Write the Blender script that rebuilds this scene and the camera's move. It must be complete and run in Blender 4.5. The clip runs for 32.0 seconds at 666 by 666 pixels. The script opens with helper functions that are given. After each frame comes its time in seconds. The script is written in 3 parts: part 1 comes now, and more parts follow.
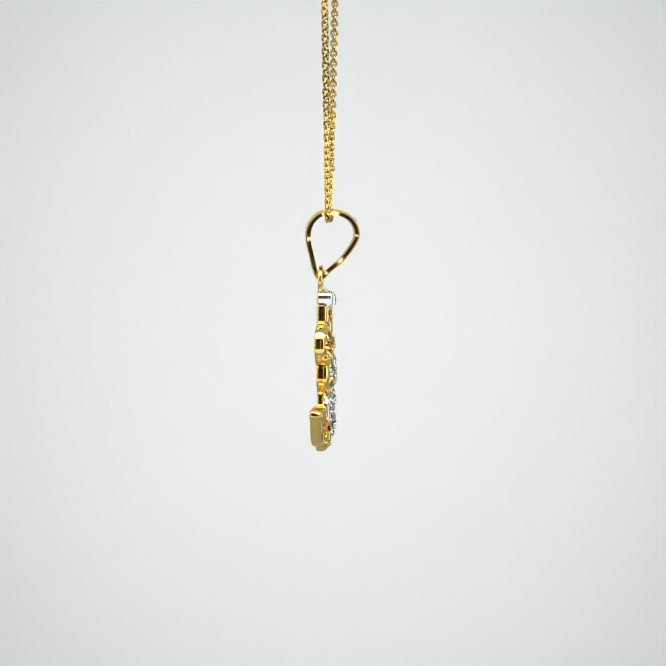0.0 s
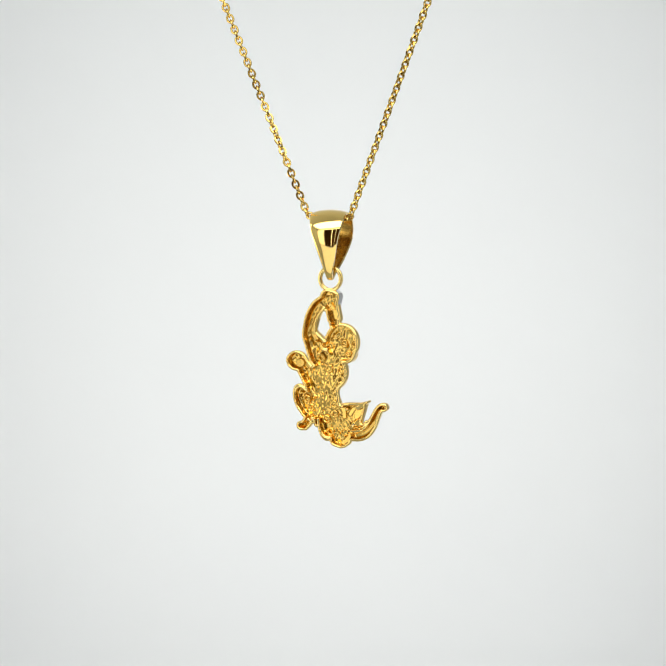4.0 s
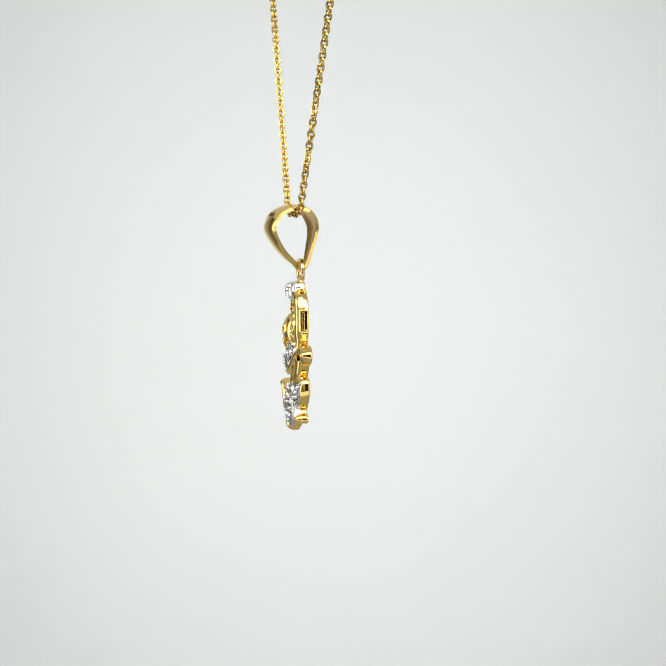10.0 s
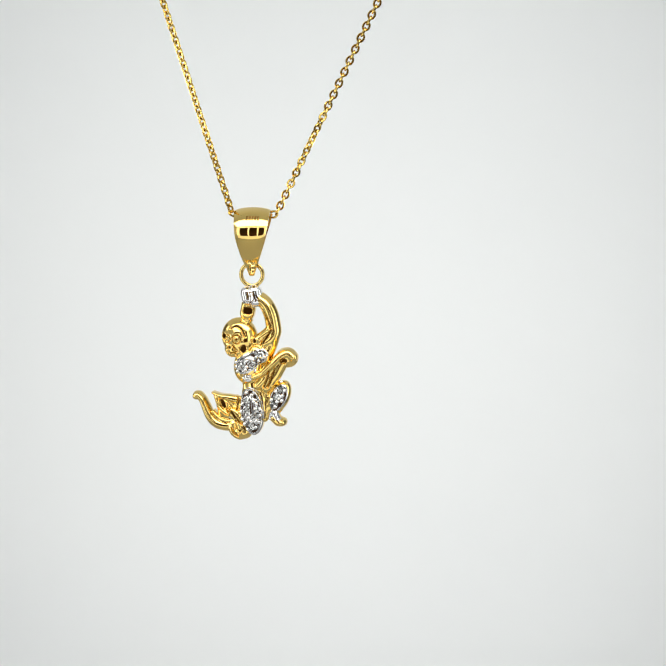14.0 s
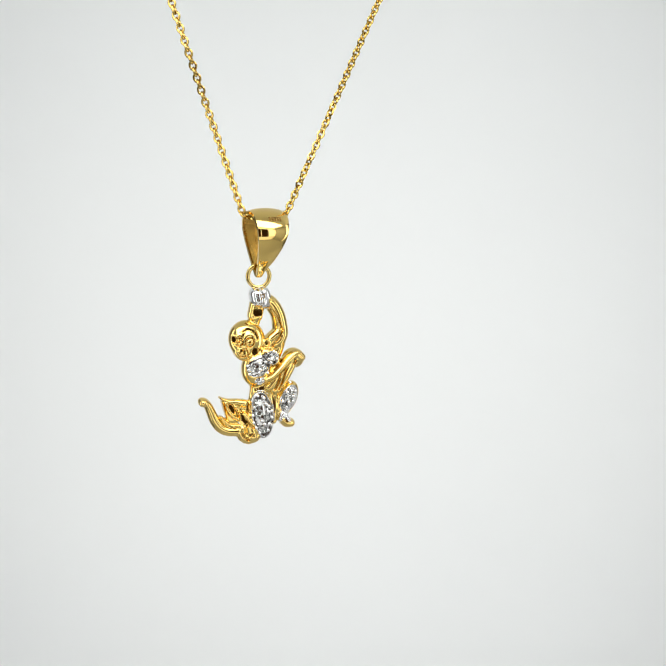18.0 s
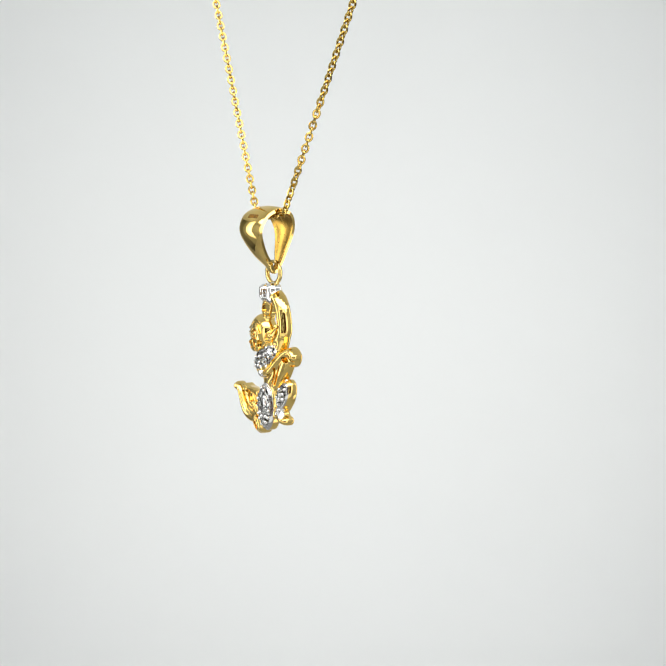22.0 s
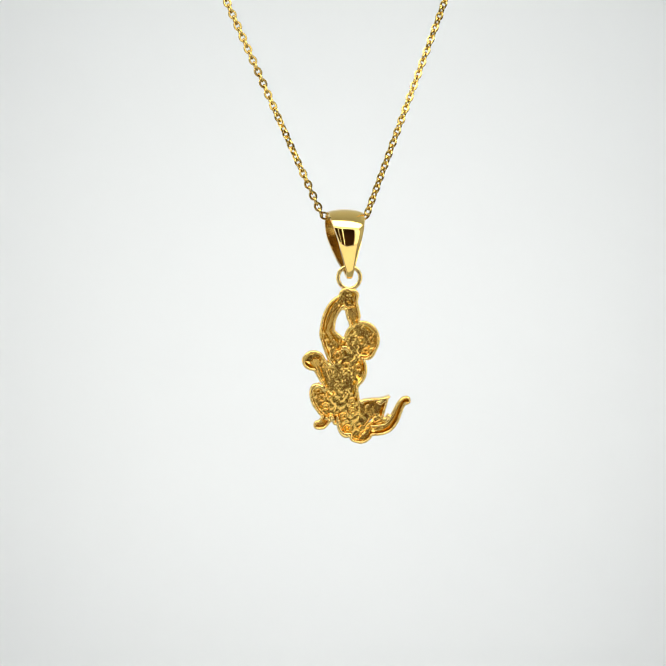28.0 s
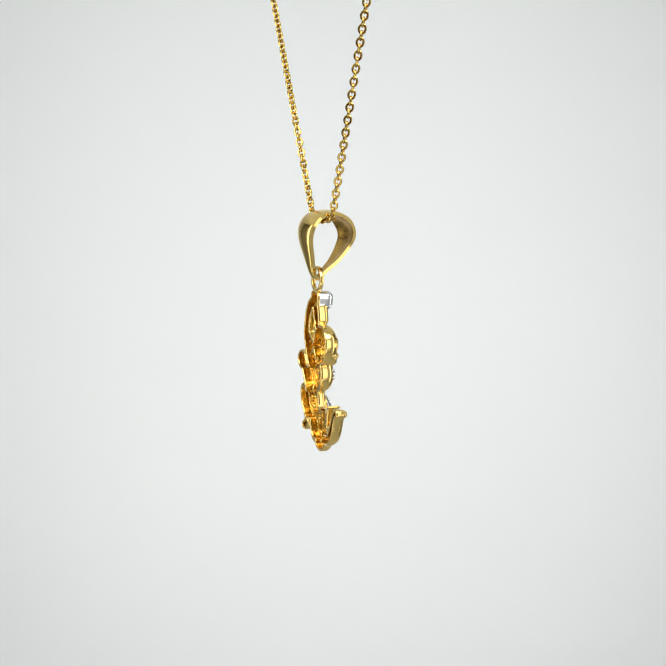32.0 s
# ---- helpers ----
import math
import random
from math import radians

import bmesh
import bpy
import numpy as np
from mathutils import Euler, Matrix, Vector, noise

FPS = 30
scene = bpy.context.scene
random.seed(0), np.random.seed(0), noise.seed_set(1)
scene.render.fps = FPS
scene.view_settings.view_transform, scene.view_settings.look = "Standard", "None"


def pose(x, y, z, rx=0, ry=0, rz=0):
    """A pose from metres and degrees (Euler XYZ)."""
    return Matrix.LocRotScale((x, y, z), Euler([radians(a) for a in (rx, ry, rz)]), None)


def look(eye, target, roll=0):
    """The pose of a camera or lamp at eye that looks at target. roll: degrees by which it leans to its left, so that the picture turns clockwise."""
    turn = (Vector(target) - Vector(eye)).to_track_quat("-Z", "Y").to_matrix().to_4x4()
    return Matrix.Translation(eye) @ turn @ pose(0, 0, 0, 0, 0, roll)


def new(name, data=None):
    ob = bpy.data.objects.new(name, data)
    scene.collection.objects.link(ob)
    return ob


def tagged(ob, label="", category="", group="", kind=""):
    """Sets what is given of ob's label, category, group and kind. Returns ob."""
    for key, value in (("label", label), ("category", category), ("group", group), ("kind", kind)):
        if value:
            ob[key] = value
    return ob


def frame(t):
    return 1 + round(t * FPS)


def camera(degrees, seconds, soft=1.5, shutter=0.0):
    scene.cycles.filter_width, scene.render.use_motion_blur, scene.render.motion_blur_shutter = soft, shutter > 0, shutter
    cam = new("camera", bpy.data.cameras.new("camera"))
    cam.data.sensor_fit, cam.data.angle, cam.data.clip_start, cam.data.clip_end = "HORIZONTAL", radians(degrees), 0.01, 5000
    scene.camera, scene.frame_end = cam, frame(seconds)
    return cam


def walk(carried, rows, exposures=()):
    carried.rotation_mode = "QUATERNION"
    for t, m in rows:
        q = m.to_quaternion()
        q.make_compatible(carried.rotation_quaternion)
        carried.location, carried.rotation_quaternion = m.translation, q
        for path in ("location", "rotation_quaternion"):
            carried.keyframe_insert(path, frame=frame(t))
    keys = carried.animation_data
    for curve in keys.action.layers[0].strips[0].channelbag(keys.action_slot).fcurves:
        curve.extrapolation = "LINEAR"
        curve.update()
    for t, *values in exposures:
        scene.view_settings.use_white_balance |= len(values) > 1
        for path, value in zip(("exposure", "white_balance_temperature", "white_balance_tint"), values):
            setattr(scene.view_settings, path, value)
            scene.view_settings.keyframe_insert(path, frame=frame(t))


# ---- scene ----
# One chain with a pendant turns in front of a still close-up lens. Small drawing unit U, origin of drawings at the jump ring's centre.
MM = 0.001
U = 0.0415 * MM
RING_Z = -6.98 * MM

cam = camera(31.28, 32.0, soft=1.5)
EYE = pose(0, -116.8 * MM, 0, 90 - 6.23, 0, 0)
walk(cam, [(0, EYE), (32, EYE)], exposures=[(0, 0.05), (1, 0.05), (2, 0.09), (3, 0.09), (6, 0.14), (8, 0.10), (9, 0.09), (11, 0.04), (13, 0.09), (16, 0.08), (19, 0.10), (21, 0.08), (24, 0.05), (25, 0.05), (28, 0.15), (30, 0.12), (32, 0.06)])

# ---- light ----
world = bpy.data.worlds.new("world")
scene.world = world
world.use_nodes = True
world.node_tree.nodes["Background"].inputs[0].default_value = (0.9, 0.95, 1.0, 1)
world.node_tree.nodes["Background"].inputs[1].default_value = 0.05


def area_lamp(name, at, target, wide, high, watts, colour, spread=180):
    data = bpy.data.lights.new(name, "AREA")
    data.shape, data.size, data.size_y, data.energy, data.color = "RECTANGLE", wide, high, watts, colour
    data.spread = radians(spread)
    ob = new(name, data)
    ob.matrix_world = look(at, target)
    return ob


WARM = (1.0, 0.99, 0.975)
# unseen lamps, added overhead and at both sides to light metal and backdrop
area_lamp("added_overhead_lamp", (0, -0.085, 0.0785), (0, -0.0851, -1), 0.24, 0.08, 0.235, WARM)
for side in (-1, 1):
    area_lamp("added_backdrop_lamp", (side * 0.135, 0.0, -0.034), (side * -0.07, 0.21, -0.04), 0.05, 0.215, 0.093, WARM, 118)
# front lamps: side panels, a low panel, and two thin strips beside the lens opening
# all unseen, added for the bright reflections on the metal
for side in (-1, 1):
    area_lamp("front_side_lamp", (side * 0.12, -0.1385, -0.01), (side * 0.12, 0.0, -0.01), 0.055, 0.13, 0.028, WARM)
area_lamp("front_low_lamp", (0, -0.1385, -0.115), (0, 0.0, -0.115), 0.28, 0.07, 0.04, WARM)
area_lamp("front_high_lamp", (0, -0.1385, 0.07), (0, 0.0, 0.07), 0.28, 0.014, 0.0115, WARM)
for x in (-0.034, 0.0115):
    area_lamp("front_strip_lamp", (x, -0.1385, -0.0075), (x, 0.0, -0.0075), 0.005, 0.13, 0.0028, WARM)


# ---- materials ----
def material(name, colour, rough=0.5, metal=0.0, vary=0.04, scale=300.0, bump=0.0, ior=1.45, glass=0.0):
    m = bpy.data.materials.new(name)
    m.use_nodes = True
    nt = m.node_tree
    b = nt.nodes["Principled BSDF"]
    b.inputs["Roughness"].default_value, b.inputs["Metallic"].default_value = rough, metal
    b.inputs["IOR"].default_value, b.inputs["Transmission Weight"].default_value = ior, glass
    co = nt.nodes.new("ShaderNodeTexCoord")
    big = nt.nodes.new("ShaderNodeTexNoise")
    big.inputs["Scale"].default_value, big.inputs["Detail"].default_value = scale, 4.0
    nt.links.new(co.outputs["Object"], big.inputs["Vector"])
    mix = nt.nodes.new("ShaderNodeMix")
    mix.data_type = "RGBA"
    mix.inputs[6].default_value = (*[c * (1 - vary) for c in colour], 1)
    mix.inputs[7].default_value = (*[min(1.0, c * (1 + vary)) for c in colour], 1)
    nt.links.new(big.outputs["Fac"], mix.inputs[0])
    nt.links.new(mix.outputs[2], b.inputs["Base Color"])
    fine = nt.nodes.new("ShaderNodeTexNoise")
    fine.inputs["Scale"].default_value, fine.inputs["Detail"].default_value = scale * 6, 5.0
    nt.links.new(co.outputs["Object"], fine.inputs["Vector"])
    span = nt.nodes.new("ShaderNodeMapRange")
    span.inputs["To Min"].default_value, span.inputs["To Max"].default_value = rough * 0.7, rough * 1.3
    nt.links.new(fine.outputs["Fac"], span.inputs["Value"])
    nt.links.new(span.outputs[0], b.inputs["Roughness"])
    if bump:
        bn = nt.nodes.new("ShaderNodeBump")
        bn.inputs["Strength"].default_value, bn.inputs["Distance"].default_value = 1.0, bump
        nt.links.new(fine.outputs["Fac"], bn.inputs["Height"])
        nt.links.new(bn.outputs["Normal"], b.inputs["Normal"])
    return m


GOLD = material("polished_gold", (0.89, 0.64, 0.205), 0.06, 1.0, 0.05, 500, 0.000002)
CHAIN_GOLD = material("chain_gold", (0.71, 0.50, 0.14), 0.11, 1.0, 0.06, 900, 0.0)
ROSE = material("pale_gold", (0.88, 0.66, 0.24), 0.12, 1.0, 0.05, 500, 0.0)
# rough cast finish; base colour also darkened for the shade inside the hollow
CAST = material("darkened_cast_gold", (0.74, 0.475, 0.11), 0.18, 1.0, 0.28, 260, 0.000007)
# darker gold for the bail's inner face: its shade put into the colour
INNER = material("darkened_inner_gold", (0.60, 0.36, 0.075), 0.26, 1.0, 0.2, 300, 0.000006)
# one white gold in two tones: plates darkened for shade between the lighter prongs
BRIGHT = material("light_white_gold", (0.86, 0.85, 0.84), 0.1, 1.0, 0.03, 600)
WHITE_GOLD = material("shaded_white_gold", (0.60, 0.59, 0.575), 0.05, 1.0, 0.05, 600, 0.000004)
STONE = material("clear_stone", (0.84, 0.86, 0.82), 0.02, 0.0, 0.0, 600, 0.0, 2.2, 1.0)
ENGRAVED = material("engraved_line", (0.26, 0.15, 0.04), 0.4, 1.0, 0.05, 600)
PAPER = material("white_paper", (0.853, 0.875, 0.876), 0.8, 0.0, 0.012, 14, 0.0)
GREY = material("grey_board", (0.45, 0.455, 0.455), 0.8, 0.0, 0.03, 14)
SLATE = material("floor_board", (0.46, 0.46, 0.455), 0.8, 0.0, 0.03, 14)
SHADE = material("shaded_board", (0.34, 0.335, 0.33), 0.8, 0.0, 0.04, 10)
DIM = material("dim_reflection_board", (0.20, 0.085, 0.04), 0.8, 0.0, 0.05, 8)


# ---- mesh helpers ----
def mesh_object(name, verts, faces, mat, parent=None, label="", smooth=True, normals=None):
    me = bpy.data.meshes.new(name)
    me.from_pydata([tuple(map(float, v)) for v in verts], [], [tuple(map(int, f)) for f in faces])
    me.materials.append(mat)
    me.validate()
    me.polygons.foreach_set("use_smooth", [smooth] * len(me.polygons))
    if normals is not None:
        me.normals_split_custom_set_from_vertices([tuple(map(float, n)) for n in normals])
    me.update()
    ob = new(name, me)
    ob.parent = parent
    if label:
        tagged(ob, label)
    return ob


def part(name, bm, mat, parent, label="", smooth=True):
    me = bpy.data.meshes.new(name)
    bmesh.ops.recalc_face_normals(bm, faces=bm.faces)
    bm.to_mesh(me)
    bm.free()
    me.materials.append(mat)
    me.polygons.foreach_set("use_smooth", [smooth] * len(me.polygons))
    ob = new(name, me)
    ob.parent = parent
    if label:
        tagged(ob, label)
    return ob


def spline(points, n, closed=False):
    """Catmull-Rom curve through the points, n samples."""
    p = np.array(points, float)
    m = len(p)
    out = []
    last = m if closed else m - 1
    for q in np.linspace(0, last, n, endpoint=not closed):
        i = min(int(q), last - 1)
        f = q - i
        idx = [(i + k) % m if closed else min(max(i + k, 0), m - 1) for k in (-1, 0, 1, 2)]
        a, b, c, d = p[idx]
        out.append(0.5 * (2 * b + (c - a) * f + (2 * a - 5 * b + 4 * c - d) * f * f + (3 * b - a - 3 * c + d) * f ** 3))
    return np.array(out)


def local(u, v, d):
    """Drawing units to the pendant's space: u to the right, v down, d to the front."""
    u, v = np.asarray(u), np.asarray(v)
    u = np.where((v > 34) & (u < 0), u * 1.02, u)
    return np.stack([u * U, -(np.asarray(d) - 7) * U, RING_Z - np.asarray(v) * U * np.where(np.asarray(v) > 0, 1.014, 1.0)], -1)


# ---- the white box ----
def box_panel(name, lo, hi, label, mat=PAPER):
    bm = bmesh.new()
    bmesh.ops.create_cube(bm, size=1)
    for v in bm.verts:
        v.co = Vector([(a + b) / 2 + c * (b - a) for a, b, c in zip(lo, hi, v.co)])
    ob = part(name, bm, mat, None, "", False)
    return tagged(ob, label, "wall", "", "structure")


# only the backdrop is in view; the other panels are added to shape reflections
box_panel("backdrop", (-0.156, 0.21, -0.165), (0.156, 0.214, 0.085), "plain white paper backdrop behind the necklace")
box_panel("floor", (-0.156, -0.14, -0.169), (0.156, 0.214, -0.165), "unseen pale floor panel under the necklace", SLATE)
for name, x in (("wall_west", -0.158), ("wall_east", 0.158)):
    box_panel(name, (x - 0.002, -0.14, -0.165), (x + 0.002, 0.045, 0.08), "plain pale grey side panel of the light box", GREY)
    box_panel(name, (x - 0.002, 0.125, -0.165), (x + 0.002, 0.214, 0.08), "plain pale grey side panel of the light box", GREY)
    # unseen board behind the side gap, added to darken reflections at the metal's edges
    box_panel(name + "_reflection_board", (x * 1.25 - 0.002, -0.05, -0.2), (x * 1.25 + 0.002, 0.25, 0.1), "unseen grey board added for darker edge reflections", SHADE)
box_panel("ceiling", (-0.156, -0.14, 0.08), (0.156, 0.21, 0.085), "plain white top of the light box")
LOW, HIGH = -0.08, 0.062
OPENINGS = [(-0.088, -0.037), (-0.031, 0.0085), (0.0145, 0.088)]
box_panel("wall_south_low", (-0.156, -0.145, -0.165), (0.156, -0.14, LOW), "plain white front panel below the openings")
box_panel("wall_south_high", (-0.156, -0.145, HIGH), (0.156, -0.14, 0.085), "plain white front panel above the openings")
edge = -0.156
for west, east in OPENINGS + [(0.156, 0.2)]:
    box_panel("wall_south_post", (edge, -0.145, LOW), (west, -0.14, HIGH), "plain white front panel beside an opening")
    edge = east
# unseen wall, added and tinted brown so the metal's dark reflections turn red-brown
box_panel("wall_reflection_board", (-0.3, -0.30, -0.3), (0.3, -0.295, 0.3), "unseen brown wall added behind the openings for dark reflections", DIM)


# ---- the charm: one cast shell, open at the back ----
def smooth_min(a, b, k):
    h = np.clip(0.5 + 0.5 * (b - a) / k, 0, 1)
    return b + (a - b) * h - k * h * (1 - h)


def limb(a, b, ra, rb, base, dome):
    """A tapering limb from a to b (u, v), straight walls up to the depth base, then a dome of that height."""
    def f(u, v, d):
        ex, ey = b[0] - a[0], b[1] - a[1]
        t = np.clip(((u - a[0]) * ex + (v - a[1]) * ey) / (ex * ex + ey * ey + 1e-9), 0, 1)
        r = ra + (rb - ra) * t
        up = np.maximum(d - base, 0) * r / dome
        return np.sqrt((u - a[0] - ex * t) ** 2 + (v - a[1] - ey * t) ** 2 + up * up) - r
    return f


def oval(c, rx, ry, turn, base, dome):
    """A domed oval, its long axis turned by so many degrees."""
    ca, sa = math.cos(radians(turn)), math.sin(radians(turn))

    def f(u, v, d):
        x, y = (u - c[0]) * ca + (v - c[1]) * sa, -(u - c[0]) * sa + (v - c[1]) * ca
        up = np.maximum(d - base, 0) / dome
        k = np.sqrt((x / rx) ** 2 + (y / ry) ** 2 + up * up)
        return (k - 1) * min(rx, ry)
    return f


def path(points, base, dome, n=9):
    """A curved limb along a smooth line of (u, v, radius), or of (u, v, radius, rise over the base)."""
    c = spline([(*p, 0)[:4] for p in points], n)
    lo, hi = c[:, :2].min(0) - c[:, 2].max() - 16, c[:, :2].max(0) + c[:, 2].max() + 16

    def f(u, v, d):
        u, v, d = np.broadcast_arrays(u, v, d)
        near = (u > lo[0]) & (u < hi[0]) & (v > lo[1]) & (v < hi[1])
        out = np.full(u.shape, 30.0)
        a, b, deep = u[near], v[near], d[near] - base
        best = np.full(a.shape, 30.0)
        for p, q in zip(c, c[1:]):
            ex, ey = q[0] - p[0], q[1] - p[1]
            t = np.clip(((a - p[0]) * ex + (b - p[1]) * ey) / (ex * ex + ey * ey + 1e-9), 0, 1)
            r = p[2] + (q[2] - p[2]) * t
            h = np.maximum(deep - p[3] - (q[3] - p[3]) * t, 0)
            best = np.minimum(best, np.sqrt((a - p[0] - ex * t) ** 2 + (b - p[1] - ey * t) ** 2 + (h * r / dome) ** 2) - r)
        out[near] = best
        return out
    return f


def diamond(*corners):
    """A through hole with four straight sides."""
    def f(u, v, d):
        w = None
        for (a, b), (c, e) in zip(corners, corners[1:] + corners[:1]):
            n = math.hypot(c - a, e - b)
            q = ((u - a) * (b - e) + (v - b) * (c - a)) / -n
            w = q if w is None else -smooth_min(-q, -w, 8)
        return w + 0 * d
    return f


def ring_line(u, v, radius):
    """Points of a small circle, for an engraved ring."""
    return [(u + radius * math.cos(a), v + radius * math.sin(a), 1.2) for a in np.linspace(0, 2 * math.pi, 9)]


CHARM = [  # part, blend, shape
    ("torso", 5, oval((20, 240), 44, 46, 0, 12, 12)),
    ("torso", 5, limb((4, 258), (2, 290), 25, 28, 10, 14)),
    ("torso", 5, limb((22, 300), (54, 304), 30, 24, 12, 12)),
    ("torso", 4, oval((-18, 330), 40, 44, 0, 12, 12)),
    ("torso", 3, path([(34, 266, 9), (36, 290, 9), (34, 320, 9), (32, 338, 8)], 12, 12, 5)),
    ("torso", 5, limb((44, 242), (50, 280), 13, 14, 8, 10)),
    ("chest", 5, oval((-8, 212), 34, 44, 8, 14, 28)),
    ("chest", 4, limb((12, 178), (30, 192), 17, 17, 20, 18)),
    ("head", 3, oval((-29, 146), 42, 46, -12, 10, 31)),
    ("head", 3, oval((-40, 174), 22, 18, 15, 24, 14)),
    ("head", 4, path([(-62, 141, 3.5), (-57, 134, 4), (-50, 134, 4), (-44, 141, 4)], 24, 10, 6)),
    ("head", 4, path([(-41, 142, 4), (-34, 133, 5), (-22, 133, 5), (-17, 145, 4)], 34, 7, 7)),
    ("head", 0.8, oval((-54, 148), 7, 7, 0, 27, 10)),
    ("head", 0.8, oval((-30, 149), 7.5, 7.5, 0, 36, 8)),
    ("head", 1.5, path([(-54, 170, 3.5), (-47, 165, 4.5), (-38, 168, 4)], 30, 8, 5)),
    ("head", 1.5, path([(-53, 183, 4), (-44, 188, 5), (-30, 185, 4)], 24, 9, 5)),
    ("ear", 2, oval((11, 153), 12, 13, 0, 20, 16)),
    ("raised_arm", 4, path([(8, 52, 18), (30, 64, 17), (44, 88, 18), (51, 116, 18), (53, 136, 17), (44, 152, 15), (28, 160, 17)], 5, 25, 25)),
    ("raised_arm", 3, path([(52, 140, 15), (48, 158, 15), (36, 186, 16)], 4, 22, 7)),
    ("raised_arm", 4, limb((22, 146), (46, 129), 11, 13, 13, 17)),
    ("fist", 2, limb((-5, 66), (-10, 90), 17, 17, 15, 14)),
    ("fist", 2, limb((-10, 94), (-12, 104), 12, 14, 10, 14)),
    ("cuff", 2, limb((-8, 41), (-5, 55), 15, 15, 24, 18)),
    ("cuff", 2, limb((6, 42), (10, 58), 19, 18, 16, 16)),
    ("folded_arm", 3, oval((84, 193), 27, 24, 8, 4, 22)),
    ("folded_arm", 3, path([(100, 191, 11, -13), (87, 182, 12, -12), (70, 190, 11, -7), (50, 210, 9, -2), (28, 230, 8, 0), (10, 238, 8, 0)], 27, 15, 21)),
    ("folded_arm", 3, path([(72, 202, 17), (56, 232, 17), (36, 262, 15)], 17, 14, 5)),
    ("folded_arm", 3, path([(50, 216, 12), (34, 240, 12), (18, 258, 11)], 19, 14, 5)),
    ("palm", 2, oval((-6, 238), 15, 13, 0, 26, 14)),
    ("thigh", 2, oval((2, 320), 29, 57, -6, 20, 20)),
    ("shin", 2, oval((67, 285), 24, 41, 24, 9, 26)),
    ("claw", 2, path([(62, 312, 9), (52, 322, 9), (46, 334, 6)], 14, 16, 5)),
    ("claw", 2, path([(56, 320, 8), (60, 330, 8), (66, 338, 7)], 16, 16, 5)),
    ("foot", 3, path([(54, 336, 10), (64, 344, 12), (74, 345, 11)], 6, 26, 5)),
    ("calf", 3, path([(-50, 316, 8), (-36, 324, 11), (-26, 344, 14), (-17, 370, 16)], 15, 18, 9)),
    ("calf", 3, path([(-44, 352, 10), (-44, 368, 12), (-30, 378, 13), (-14, 374, 13)], 10, 16, 8)),
    ("torso", 3, limb((-58, 336), (-80, 338), 16, 11, 6, 8)),
    ("flap", 5, path([(-93, 279, 3), (-76, 287, 6), (-56, 290, 8), (-38, 294, 10)], 15, 10, 8)),
    ("flap", 3, limb((-86, 288), (-62, 322), 5, 20, 14, 9)),
    ("flap", 3, limb((-58, 306), (-42, 330), 20, 22, 12, 10)),
    ("flap", 2, path([(-84, 290, 4), (-78, 308, 4), (-66, 322, 5), (-54, 328, 5)], 18, 9, 9)),
    ("tail", 3, path([(-48, 358, 14), (-72, 357, 14), (-91, 349, 13.5), (-104, 333, 12.5), (-113, 313, 11), (-120, 298, 10), (-128, 288, 9.5), (-134, 286, 9)], 2, 20, 26)),
    ("tail", 1.5, path([(-44, 346, 5), (-68, 344, 5), (-84, 334, 5), (-92, 324, 4)], 15, 8, 8)),
    ("tail", 1, oval((-134, 289), 9, 9, 0, 11, 12)),
]
SEATS = {"chest": [(27, 184), (6, 208), (-23, 211)], "thigh": [(-8, 291), (-9, 314), (13, 327), (3, 356)], "shin": [(74, 264), (65, 283), (55, 303)]}
POCKETS = [(oval((2, 320), 23, 51, -6, 100, 1), "thigh"), (oval((67, 285), 18, 35, 24, 100, 1), "shin"), (limb((-18, 210), (26, 188), 17, 13, 100, 1), "chest")]
